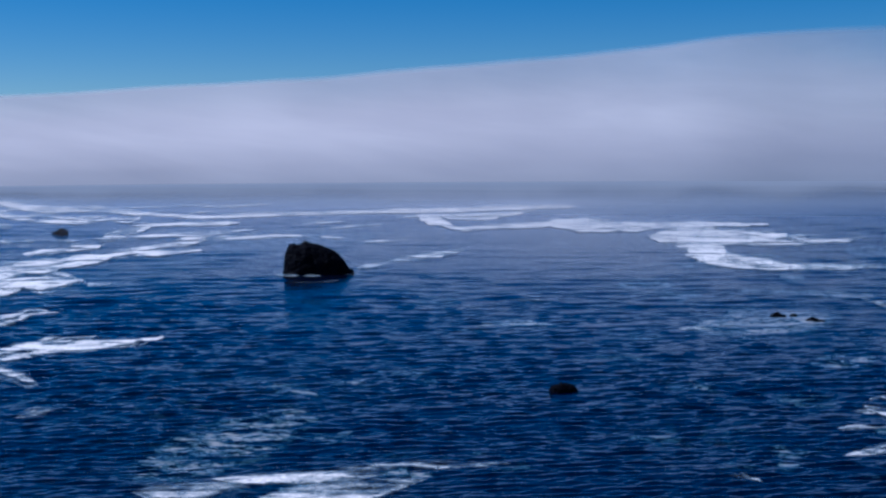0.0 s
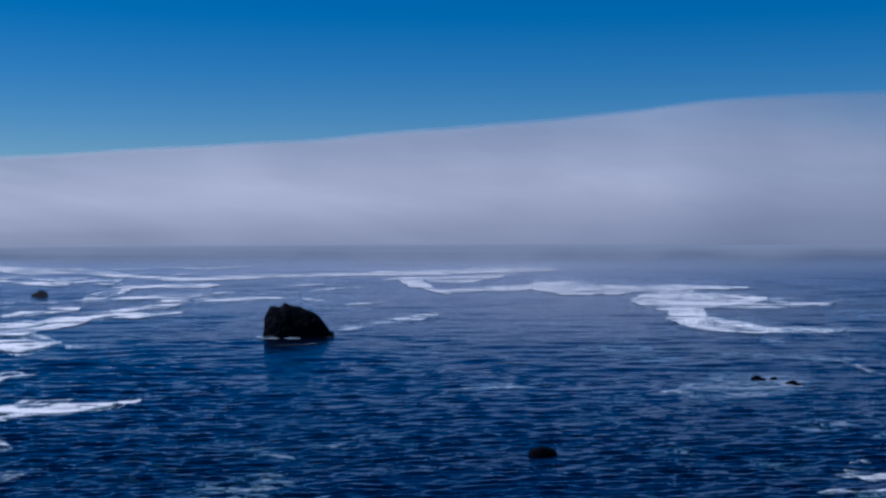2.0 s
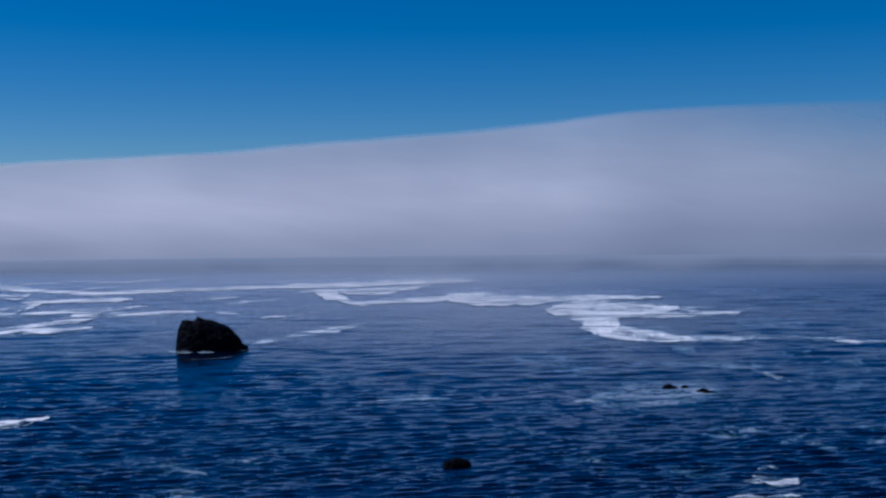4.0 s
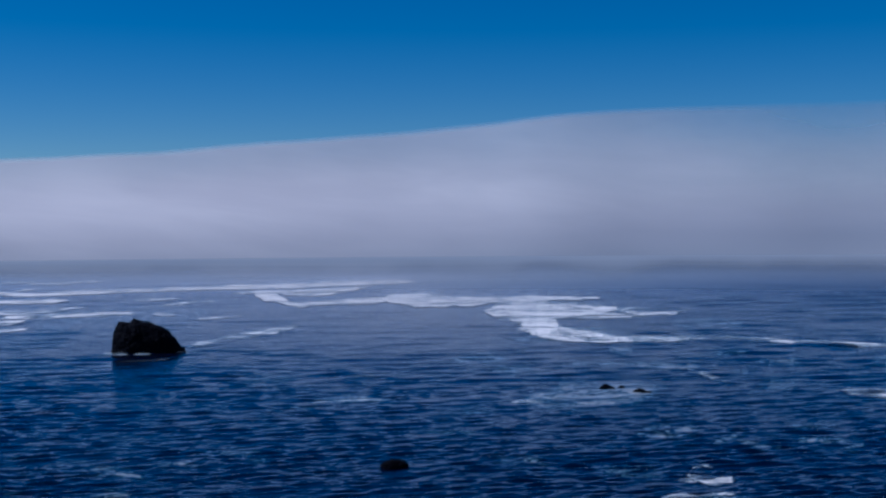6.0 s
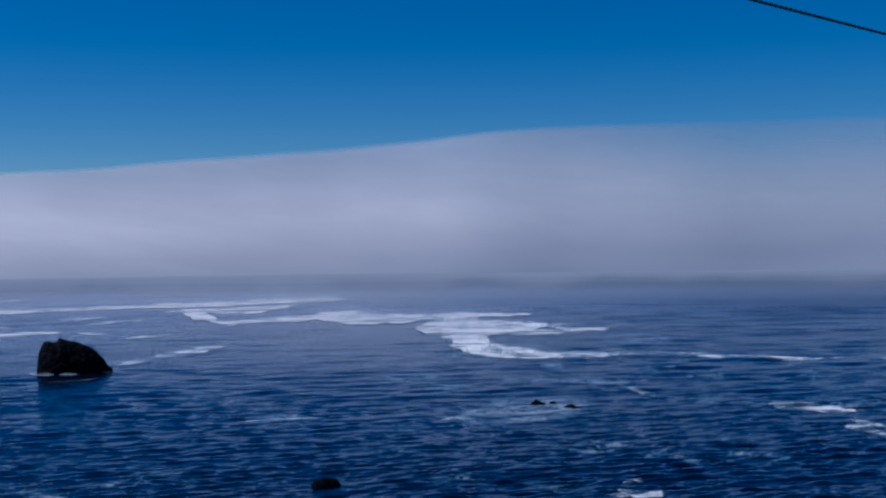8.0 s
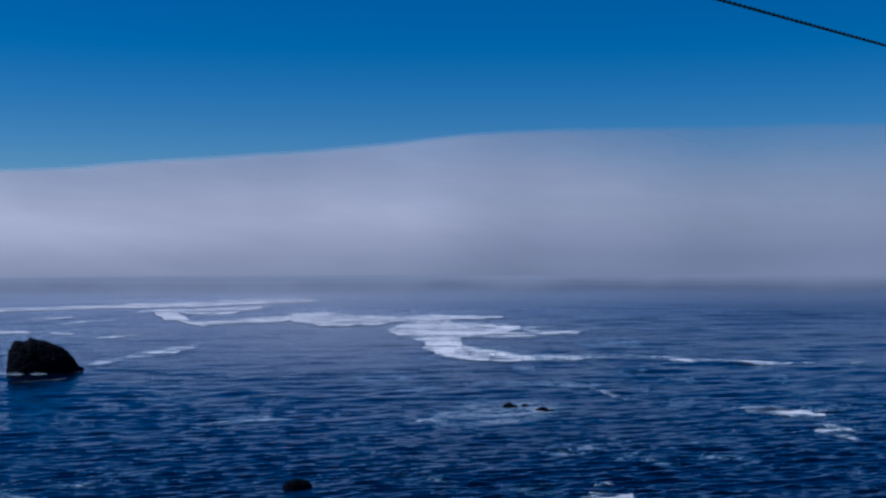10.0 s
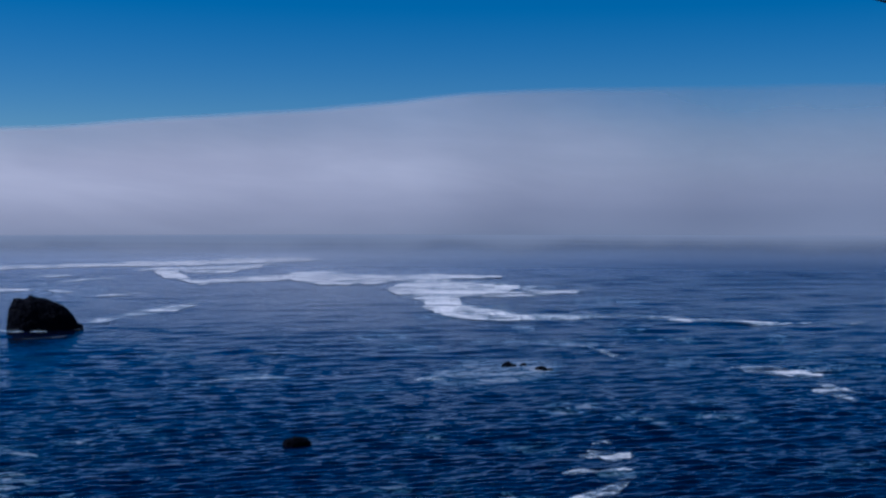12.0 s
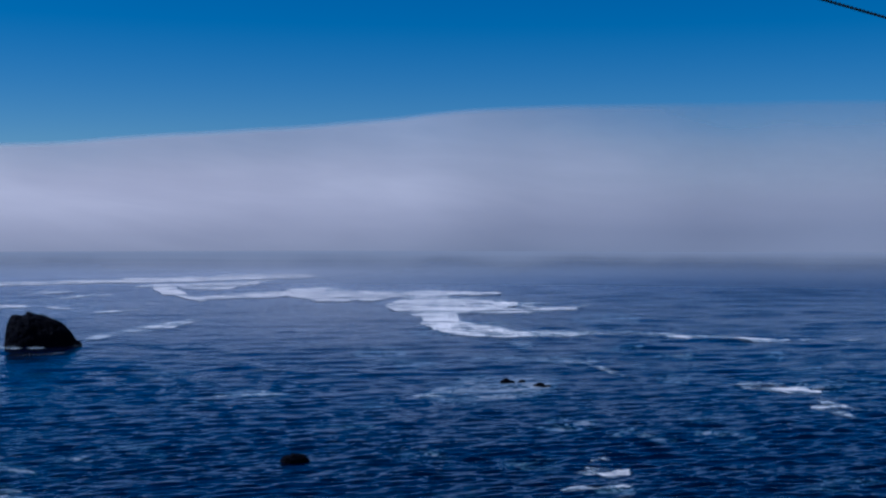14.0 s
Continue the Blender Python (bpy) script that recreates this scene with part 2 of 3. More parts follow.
# ---- fog bank ----
def build_fog():
    deg = np.arange(-75, 85.01, 0.4)
    # height angle of the crest over the sea, bearing by bearing
    crest = np.interp(deg, [-75, -45, -19, -12, -7, -2, 3, 8, 11.5, 15, 20, 28, 34, 60, 85],
                      [1.0, 1.9, 3.0, 3.57, 3.88, 4.35, 4.75, 5.12, 5.56, 5.78, 5.88, 5.98, 5.8, 5.2, 4.0])
    crest = crest + 0.36 * smooth(2, 24, deg) + 0.08
    crest = crest + 0.09 * np.array([noise.fractal((d * 0.35, 1.2, 6.0), 1.0, 2.0, 3) for d in deg])
    crest = np.convolve(np.pad(crest, 3, mode="edge"), np.ones(7) / 7, mode="valid")
    b = np.radians(deg)
    roll = np.array([noise.noise((d * 0.13, 3.1, 0)) for d in deg])
    clear = smooth(6, 26, deg)              # the fog is thinner to the east
    fray = np.array([noise.fractal((d * 0.3, 7.7, 0), 1.0, 2.0, 3) for d in deg])
    edge = 2250 + 30 * roll + 23.0 * np.clip(deg, -32, 36)
    far = edge + 520
    top = EYE + far * np.tan(np.radians(crest))
    rows, thick, painted_light = [], [], []
    wide = smooth(-2, 34, deg)

    def ring(r, z, veil, bright):
        rows.append(np.stack([r * np.sin(b), r * np.cos(b), z + 0 * deg], axis=-1))
        thick.append(veil + 0 * deg)
        painted_light.append(bright + 0 * deg)

    middle = np.exp(-((deg - 6) / 8.5) ** 2)    # a breath of mist drifting landwards
    lee = np.exp(-((deg + 2) / 9.0) ** 2)
    for s in np.linspace(0, 1, 91):         # thin mist creeping over the water, thickening into the bank
        r = 265 + (edge - 265) * s
        left = EYE * 2277 * (1 / r - 1 / edge)
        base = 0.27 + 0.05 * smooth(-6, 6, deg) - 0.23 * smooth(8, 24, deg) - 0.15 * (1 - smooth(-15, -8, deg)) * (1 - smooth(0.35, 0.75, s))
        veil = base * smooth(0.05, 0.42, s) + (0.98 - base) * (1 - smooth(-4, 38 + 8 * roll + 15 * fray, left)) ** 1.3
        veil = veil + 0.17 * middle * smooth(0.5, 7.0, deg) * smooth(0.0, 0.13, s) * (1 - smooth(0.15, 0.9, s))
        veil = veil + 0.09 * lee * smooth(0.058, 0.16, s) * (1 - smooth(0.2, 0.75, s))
        # painted tone: mist darkens towards the bank to offset the sun on its flat top
        mist_light = 0.30 * (1 - smooth(0, 16, deg)) * smooth(2, 45, left)
        ring(r, 1.0 + 2.5 * smooth(0, 0.2, s) + 3.5 * s ** 2, veil, mist_light)
    low = 0.985
    hs = np.linspace(0, 1, 91)[1:] ** 1.35
    slope = 44 + 10 * smooth(0.0, 0.16, hs) - 10 * np.exp(-((hs - 0.42) / 0.17) ** 2) - 12 * smooth(0.93, 1.0, hs)
    run = np.cumsum(np.diff(hs, prepend=0) / np.tan(np.radians(slope)))
    run /= run[-1]
    for s, away in zip(hs, run):            # the rounded front
        puff = np.array([noise.fractal((d * 0.10, s * 1.6, 5.0), 1.0, 2.0, 2) for d in deg])
        body = low + (1 - low) * smooth(-0.004, 0.07, s)
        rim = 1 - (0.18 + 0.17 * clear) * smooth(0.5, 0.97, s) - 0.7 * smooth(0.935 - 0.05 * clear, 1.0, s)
        # light and shade painted on the front: dim foot, pale middle, darker crest and east
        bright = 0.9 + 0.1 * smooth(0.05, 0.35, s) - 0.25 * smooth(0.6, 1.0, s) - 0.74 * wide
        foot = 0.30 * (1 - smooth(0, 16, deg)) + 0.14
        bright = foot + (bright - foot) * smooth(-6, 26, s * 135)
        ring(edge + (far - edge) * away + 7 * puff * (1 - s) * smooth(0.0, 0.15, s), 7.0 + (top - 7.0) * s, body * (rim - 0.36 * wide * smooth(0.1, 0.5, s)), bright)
    for s in np.linspace(0, 1, 9)[1:]:      # the back slope, down to the sea
        ring(np.minimum(far + 2000, 4780) * s + far * (1 - s), 2 + (top - 2) * (1 - smooth(0, 1, s)), smooth(0.15, 0.7, s), 0.5)
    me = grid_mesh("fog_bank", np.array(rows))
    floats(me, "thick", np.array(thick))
    floats(me, "painted_light", np.array(painted_light))
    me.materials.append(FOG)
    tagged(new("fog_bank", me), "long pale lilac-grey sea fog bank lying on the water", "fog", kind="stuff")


build_fog()


# ---- rocks ----
def rock(name, label, place, turn, outline, depth, rough, seed, sink=1.0, group=""):
    """A sea rock: arched slices along its length under an outline of (along, height), broken into blocks and ledges."""
    along = np.array([p[0] for p in outline])
    high = np.array([p[1] for p in outline])
    length = along[-1] - along[0]
    u = np.concatenate([[0], np.cumsum(np.hypot(np.diff(along), np.diff(high)))])
    us = np.linspace(0, u[-1], 130)
    xs, hs = np.interp(us, u, along), np.interp(us, u, high)
    rows = []
    for x, h in zip(xs, hs):
        e = (x - along[0]) / length
        d = depth / 2 * max(1 - abs(2 * e - 1) ** 3.0, 0.02) ** 0.5
        a = np.linspace(0, math.pi, 80)
        ca, sa = np.cos(a), np.sin(a)
        yy = d * np.sign(ca) * np.abs(ca) ** 0.55
        zz = -sink + (h + sink) * sa ** 0.75
        rows.append(np.stack([np.full_like(a, x), yy, zz], axis=-1))
    pts = np.array(rows)
    size = max(length, depth)
    for i in range(pts.shape[0]):
        for j in range(pts.shape[1]):
            p = Vector(pts[i, j]) / size
            q = p * 3.2 + Vector((seed, seed * 2.3, 0))
            tilted = Vector((q.x + 0.35 * q.z, q.y, q.z * 1.5 - 0.3 * q.x))
            block = noise.cell_vector(tilted * 2.6 + noise.noise_vector(q * 3) * 0.35) * 0.42 + noise.cell_vector(tilted * 6.5 + noise.noise_vector(q * 7) * 0.3) * 0.26
            off = (noise.noise_vector(q) * 0.35 + noise.noise_vector(q * 3.1) * 0.25 + noise.noise_vector(q * 9) * 0.2
                   + noise.noise_vector(q * 21) * 0.14 + block - Vector((0.34, 0.34, 0.34))) * rough * size
            crag = abs(noise.noise(q * 5.5)) + 0.5 * abs(noise.noise(q * 12)) - 0.3
            off.z = off.z * 0.8 - crag * rough * size * 0.6
            pts[i, j] += np.array(off)
    me = grid_mesh(name, pts)
    me.materials.append(ROCK)
    me.polygons.foreach_set("use_smooth", np.zeros(len(me.polygons), dtype=bool))
    ob = new(name, me)
    ob.matrix_world = pose(place[0], place[1], 0, 0, 0, turn)
    return tagged(ob, label, "rock", group=group)


rock("sea_rock", "dark craggy basalt rock rising high from the sea", (-36.6, 370), 6,
     [(-9.4, -1.2), (-9.5, 1.0), (-9.2, 2.6), (-8.9, 4.2), (-8.6, 6.0), (-8.1, 7.6), (-7.6, 8.5), (-6.2, 8.6), (-4.9, 8.4), (-3.9, 8.6), (-3.4, 9.2), (-2.5, 9.2),
      (-1.6, 8.8), (-0.3, 8.5), (0.9, 8.2), (2.4, 7.7), (3.8, 7.1), (5.3, 6.3), (6.7, 5.2), (7.9, 4.0), (8.7, 2.8), (9.3, 1.4), (10.8, 0.9), (11.2, -1.2)], 12.0, 0.034, 3.0, 2.5)
rock("low_rock", "low dark rock barely breaking the water", (16.3, 173.4), 8,
     [(-2.0, -0.5), (-1.8, 0.25), (-1.3, 0.7), (-0.6, 0.85), (-0.2, 1.05), (0.2, 0.95), (0.8, 0.9), (1.4, 0.8), (1.9, 0.3), (2.1, -0.5)], 2.6, 0.06, 8.0, 0.9)
rock("low_rock", "low dark rock awash in lacy foam", (68.2, 260.6), -14,
     [(-1.7, -0.5), (-1.3, 0.35), (-0.6, 0.85), (-0.1, 1.0), (0.6, 0.55), (1.5, 0.35), (2.1, -0.5)], 2.0, 0.085, 12.0, 0.9, "rocks awash")
rock("low_rock", "low flat dark rock awash in lacy foam", (73.4, 253.8), -16,
     [(-1.8, -0.5), (-1.3, 0.3), (-0.3, 0.7), (0.5, 0.6), (1.1, 0.3), (2.2, 0.1), (2.4, -0.5)], 2.0, 0.085, 15.0, 0.9, "rocks awash")
rock("low_rock", "small dark rock tip between two low rocks", (71.8, 262.0), -16,
     [(-0.9, -0.5), (-0.7, 0.2), (0.0, 0.6), (0.6, 0.3), (0.9, -0.5)], 1.3, 0.085, 19.0, 0.9, "rocks awash")
rock("low_rock", "low dark rock among far white surf", (-175.6, 589), 16,
     [(-4.0, -0.8), (-3.3, 0.9), (-1.6, 1.6), (0.2, 2.9), (1.4, 3.0), (2.6, 2.4), (3.4, 1.9), (4.0, -0.8)], 5.0, 0.075, 23.0, 1.6)


# ---- overhead cable ----
def overhead_cable(a, b, before, after, gap, fat, pitch):
    """Two jacketed strands twisted round each other along a taut line."""
    a, b = Vector(a), Vector(b)
    way = (b - a).normalized()
    side = way.cross(Vector((0, 0, 1))).normalized()
    up = side.cross(way)
    start, total = a - way * before, before + (b - a).length + after
    base = tagged(new("overhead_cable"), "thin black twisted overhead cable against the blue sky", "cable")
    base.matrix_world = Matrix.Translation(start)
    steps = int(total / pitch * 9)
    for phase in (0.0, math.pi):
        rows = []
        s = np.linspace(0, total, steps)
        th = 2 * math.pi * s / pitch + phase
        sag = -0.0003 * s * (total - s) + 0.0003 * before * (total - before)
        for q in range(6):
            g = 2 * math.pi * q / 6
            c1 = gap * np.cos(th) + fat * np.cos(g)
            c2 = gap * np.sin(th) + fat * np.sin(g) + sag
            rows.append(np.outer(s, np.array(way)) + np.outer(c1, np.array(side)) + np.outer(c2, np.array(up)))
        me = grid_mesh("strand", np.array(rows).transpose(1, 0, 2), closed=True)
        me.materials.append(CABLE)
        ob = new("strand", me)
        ob.parent = base
    ends = [start + way * q + up * float(0.0003 * before * (total - before)) for q in (0.0, total)]
    return [tuple(e) for e in ends]


def aim(bearing, rise, distance):
    b, e = radians(bearing), radians(rise)
    return (1.15 + distance * math.cos(e) * math.sin(b), distance * math.cos(e) * math.cos(b), EYE + distance * math.sin(e))


CABLE_ENDS = overhead_cable(aim(25.46, 10.72, 14.0), aim(30.24, 9.16, 16.1), 30.0, 28.0, 0.0095, 0.010, 0.18)


def utility_pole(place, height):
    base = tagged(new("utility_pole"), "weathered wooden utility pole holding the overhead cable", "pole", group="cable poles")
    base.matrix_world = pose(place[0], place[1], EYE - 1.9)
    rows = []
    for z, r in ((-0.3, 0.15), (0.0, 0.145), (height * 0.5, 0.125), (height, 0.11), (height + 0.03, 0.08), (height + 0.03, 0.002)):
        a = np.linspace(0, 2 * math.pi, 15)[:-1]
        rows.append(np.stack([r * np.cos(a), r * np.sin(a), np.full_like(a, z)], axis=-1))
    me = grid_mesh("shaft", np.array(rows), closed=True)
    me.materials.append(TIMBER)
    new("shaft", me).parent = base


for place in CABLE_ENDS:
    utility_pole(place[:2], place[2] - (EYE - 1.9) + 0.12)


def headland():
    """The plain cliff top under and behind the viewpoint."""
    a = np.radians(np.arange(0, 360, 3.0))
    # bearing from the middle of the headland; its seaward edge runs close before the viewpoint
    cx, cy = 6.0, -60.0
    dx, dy = np.sin(a), np.cos(a)
    slant = 1.0 / np.maximum(dy - 0.62 * np.maximum(dx, 0), 0.05)
    reach = np.minimum(62.5 * slant, 130 + 12 * np.sin(3 * a + 1))
    rows = []
    for f in np.linspace(0.02, 1.0, 12):
        x, y = cx + dx * reach * f, cy + dy * reach * f
        z = np.array([EYE - 1.85 + 0.12 * noise.noise((xx * 0.15, yy * 0.15, 2)) for xx, yy in zip(x, y)])
        rows.append(np.stack([x, y, z], axis=-1))
    for f in np.linspace(0, 1, 14)[1:]:
        x, y = cx + dx * (reach + 3 * f), cy + dy * (reach + 3 * f)
        n1 = np.array([noise.noise((xx * 0.2, yy * 0.2, f * 6)) for xx, yy in zip(x, y)]) * 0.8
        rows.append(np.stack([x + dx * n1, y + dy * n1, np.full_like(x, (EYE - 2.0) * (1 - f) - 1.5 * f)], axis=-1))
    me = grid_mesh("ground", np.array(rows), closed=True)
    me.materials.append(TURF)
    tagged(new("ground", me), "plain grassy cliff top above the sea", "ground", kind="structure")


headland()


# ---- foam ----
def sheet(name, label, cover, fade, edges):
    """Dense foam on the water between a near and a far edge, (bearing, near, far) by turns; it thins out seawards over fade of its depth."""
    e = np.array(edges, dtype=float)
    n = int(np.clip((e[-1, 0] - e[0, 0]) / 0.045, 24, 260))
    bear = np.linspace(e[0, 0], e[-1, 0], n)
    low, high = (np.interp(bear, e[:, 0], 1 / e[:, i]) for i in (1, 2))
    ragged = np.array([noise.fractal((d * 1.3, low[0] * 900, 4.2), 1.0, 2.0, 3) for d in bear])
    mid, half = (low + high) / 2, (low - high) / 2
    point = min(0.3, 1.1 / (e[-1, 0] - e[0, 0]))
    t = np.linspace(0, 1, n)
    half = half * (1 + 0.22 * ragged) * (0.2 + 0.8 * smooth(0, point, t) * smooth(0, point, 1 - t))
    k = np.ones(5) / 5
    mid, half = (np.convolve(np.pad(q, 2, mode="edge"), k, mode="valid") for q in (mid, half))
    v = np.linspace(-1.25, 1.35, 22)
    rr = 1 / (mid[:, None] - v[None, :] * half[:, None])
    b = np.radians(bear)[:, None]
    gx, gy = rr * np.sin(b), rr * np.cos(b)
    me = grid_mesh(name, np.stack([gx, gy, wave_height(gx, gy) + 0.03 + 0.0006 * rr], axis=-1)[::-1])
    across = smooth(-1.25, -0.75, v) * (1 - smooth(1.0 - 2.0 * fade, 1.35, v))
    u = np.linspace(0, 1, n)
    near_end = min(0.12, 0.35 / (e[-1, 0] - e[0, 0]))
    tips = 0.05 + 0.95 * smooth(0, near_end, u) * smooth(0, near_end, 1 - u)
    # foam lies in streaks along the band
    split = 0.55 if name.startswith("surf") else 0.2
    streak = np.array([[noise.noise((d * 0.7, w * 2.6 + 31.0 * low[0] * 100, 0.5)) for w in v] for d in bear])
    floats(me, "cover", (cover * across[None, :] * tips[:, None] * (1 - split * smooth(-0.05, 0.4, streak)))[::-1])
    me.materials.append(FOAM)
    tagged(new(name, me), label, "foam", kind="stuff")


def thin_foam(cover, spine):
    """Thin old foam is a film on the water itself: a spine of (x, y, half depth)."""
    FROTH.append((cover, spine))


sheet("foam_line", "long thin white foam line far out on the sea", 1.00, 0.45, [(-14.86, 881, 1006), (-12.96, 842, 920), (-10.80, 788, 856), (-8.35, 801, 883), (-6.12, 836, 914), (-4.12, 854, 936), (-2.11, 868, 985), (0.40, 878, 1020), (2.92, 925, 1092), (4.42, 950, 1115), (5.42, 965, 1105), (6.26, 988, 1050)])
sheet("foam_line", "thin white foam strand beside the long foam line", 0.92, 0.50, [(-2.37, 776, 812), (-0.60, 793, 853), (1.16, 793, 875), (2.41, 833, 898), (4.42, 912, 964)])
sheet("foam_line", "white foam hook curling back from a blunt tip", 1.00, 0.35, [(-1.23, 766, 793), (-0.91, 726, 822), (-0.55, 675, 832), (-0.15, 669, 812), (0.20, 662, 750), (0.55, 656, 689)])
sheet("foam_line", "pale foam strand curving out of the hook", 0.95, 0.40, [(-0.35, 775, 830), (0.91, 742, 818), (1.66, 742, 820), (2.67, 792, 874), (3.79, 850, 912)])
sheet("foam_line", "thin white foam line drawn on from the hook", 0.95, 0.35, [(-0.23, 660, 712), (0.40, 630, 682), (1.03, 613, 670), (1.91, 640, 698), (3.17, 647, 714), (4.42, 658, 738), (5.17, 666, 752)])
sheet("foam_patch", "broad white foam sheet with a ragged near edge", 1.00, 0.30, [(4.12, 671, 728), (4.72, 671, 769), (5.42, 629, 779), (6.30, 613, 808), (7.04, 614, 781), (7.78, 620, 749), (8.65, 622, 734), (9.51, 647, 744), (10.73, 668, 747), (12.54, 686, 744), (14.44, 691, 727)])
sheet("foam_patch", "broad white foam tongue with a stepped near edge", 1.00, 0.30, [(8.90, 557, 590), (9.34, 520, 640), (9.88, 505, 679), (10.61, 496, 701), (11.34, 480, 703), (11.94, 498, 684), (12.78, 522, 673), (13.86, 541, 651), (15.16, 561, 637)])
sheet("foam_patch", "white foam neck joining the sheet and the lower tongue", 1.00, 0.20, [(10.67, 448, 510), (11.10, 434, 589), (11.49, 427, 683), (11.88, 425, 684), (12.22, 420, 592), (12.56, 416, 499)])
sheet("foam_patch", "lower white foam tongue running out towards the shore", 1.00, 0.15, [(10.43, 447, 462), (10.99, 431, 476), (11.59, 417, 487), (12.32, 403, 475), (13.04, 395, 458), (13.88, 390, 442), (14.82, 392, 430), (15.88, 396, 422)])
sheet("foam_patch", "thinning pale foam veil trailing off the sheet", 0.65, 0.90, [(12.55, 514, 672), (13.98, 510, 670), (15.39, 520, 662), (16.79, 540, 654), (18.39, 553, 648)])
sheet("foam_patch", "thinning pale foam veil behind the lower tongue", 0.60, 0.90, [(12.80, 411, 507), (13.99, 399, 502), (15.41, 393, 478), (17.04, 396, 469), (18.86, 405, 465)])
sheet("foam_line", "long pale foam trail drawn out from the tongue", 0.50, 0.80, [(14.08, 395, 422), (15.83, 399, 443), (17.83, 407, 449), (19.81, 410, 444), (21.77, 402, 432), (23.71, 397, 421), (25.15, 396, 412), (27.03, 398, 412)])
sheet("foam_line", "bright foam dashes on the far foam trail", 0.60, 0.40, [(24.43, 399, 406), (25.15, 396, 407), (26.56, 397, 409), (27.03, 401, 408)])
sheet("foam_line", "bright foam dashes on the far foam trail", 0.60, 0.40, [(26.91, 403, 412), (27.73, 398, 414), (28.88, 401, 418), (30.01, 410, 419)])
sheet("surf_patch", "bright white surf band far out on dark blue water", 1.00, 0.40, [(-20.33, 1099, 1393), (-19.00, 1074, 1284), (-17.87, 929, 1276), (-16.72, 912, 1165), (-15.56, 906, 1104), (-14.39, 901, 1034), (-12.96, 874, 971)])
sheet("surf_patch", "bright white surf band among broken waves", 1.00, 0.40, [(-20.35, 757, 908), (-19.01, 837, 923), (-17.99, 762, 884), (-16.84, 741, 889), (-15.80, 715, 823), (-15.10, 735, 802), (-14.27, 748, 837), (-13.63, 708, 876), (-13.01, 760, 896)])
sheet("surf_patch", "low white surf heap among broken waves", 0.95, 0.40, [(-14.99, 569, 598), (-14.52, 554, 652), (-13.93, 566, 675), (-13.45, 604, 687), (-12.61, 665, 727)])
sheet("surf_patch", "thin white surf line with a bright end", 1.00, 0.35, [(-13.80, 675, 731), (-12.73, 678, 728), (-11.28, 688, 739), (-9.82, 692, 752), (-8.79, 704, 734)])
sheet("surf_patch", "small white surf heap on dark blue water", 0.80, 0.40, [(-19.91, 671, 755), (-19.01, 673, 743), (-18.34, 677, 725)])
sheet("surf_patch", "thin pale surf streaks among broken waves", 0.75, 0.50, [(-19.70, 548, 593), (-18.35, 544, 579), (-16.98, 544, 565), (-15.58, 548, 566)])
sheet("surf_patch", "white surf streak beside the far dark rock", 1.00, 0.40, [(-18.36, 466, 482), (-17.44, 467, 503), (-16.52, 474, 519), (-15.70, 481, 536), (-15.00, 493, 543), (-14.50, 525, 554)])
sheet("surf_patch", "thin pale surf streaks among broken waves", 0.80, 0.50, [(-15.58, 553, 589), (-13.93, 557, 595), (-12.01, 576, 628), (-10.93, 578, 625), (-9.34, 606, 652), (-7.98, 632, 675)])
sheet("surf_patch", "thin white surf line sweeping out past the tall rock", 0.90, 0.40, [(-12.02, 540, 571), (-10.56, 546, 583), (-8.36, 556, 594), (-6.62, 558, 597), (-5.63, 557, 581)])
sheet("surf_patch", "thin white surf line beside the broad surf band", 0.92, 0.40, [(-14.65, 466, 489), (-13.46, 483, 511), (-12.02, 501, 532), (-10.93, 514, 547), (-10.42, 525, 546)])
sheet("surf_patch", "long white surf band sweeping away from the shore", 1.00, 0.45, [(-20.62, 364, 428), (-19.05, 371, 434), (-17.91, 381, 445), (-16.76, 393, 456), (-15.60, 416, 472), (-14.42, 437, 482), (-13.23, 452, 489), (-11.78, 458, 490), (-10.45, 475, 499)])
sheet("surf_patch", "broken white surf apron with a ragged edge", 0.92, 0.40, [(-20.41, 302, 374), (-19.06, 317, 387), (-18.15, 335, 394), (-17.47, 323, 401), (-16.77, 331, 404), (-16.08, 344, 381), (-15.42, 351, 362)])
sheet("surf_patch", "small pale foam fleck on open water", 0.70, 0.50, [(-15.61, 340, 350), (-14.96, 335, 354), (-14.43, 340, 351)])
sheet("surf_patch", "white breaking crest on dark blue water", 1.00, 0.35, [(-20.22, 259, 279), (-19.09, 262, 280), (-18.46, 263, 287), (-17.95, 272, 292), (-17.38, 277, 287), (-16.52, 277, 281)])
sheet("surf_patch", "long white breaking crest tapering to a point", 0.88, 0.30, [(-20.70, 206.0, 225.4), (-19.12, 210.0, 226.7), (-17.87, 214.2, 233.2), (-16.83, 214.9, 235.8), (-15.66, 217.6, 236.7), (-14.71, 219.4, 234.9), (-13.76, 222.0, 230.8), (-12.92, 227.0, 232.3), (-12.12, 231.6, 234.8)])
sheet("surf_patch", "pale streak of foam behind a breaking crest", 0.70, 0.50, [(-17.74, 232.3, 236.9), (-16.59, 233.1, 237.9), (-15.42, 233.3, 238.9), (-14.59, 234.8, 238.8)])
sheet("surf_patch", "broken white foam patch near the shore", 0.70, 0.40, [(-20.26, 195.4, 212.7), (-19.14, 191.9, 207.6), (-18.46, 187.1, 199.7), (-17.89, 180.8, 196.3), (-17.43, 178.9, 191.1)])
sheet("surf_patch", "small broken pale foam patch near the shore", 0.60, 0.40, [(-18.72, 159.5, 163.2), (-18.15, 161.2, 168.1), (-17.57, 162.9, 170.0), (-16.83, 163.7, 166.9)])
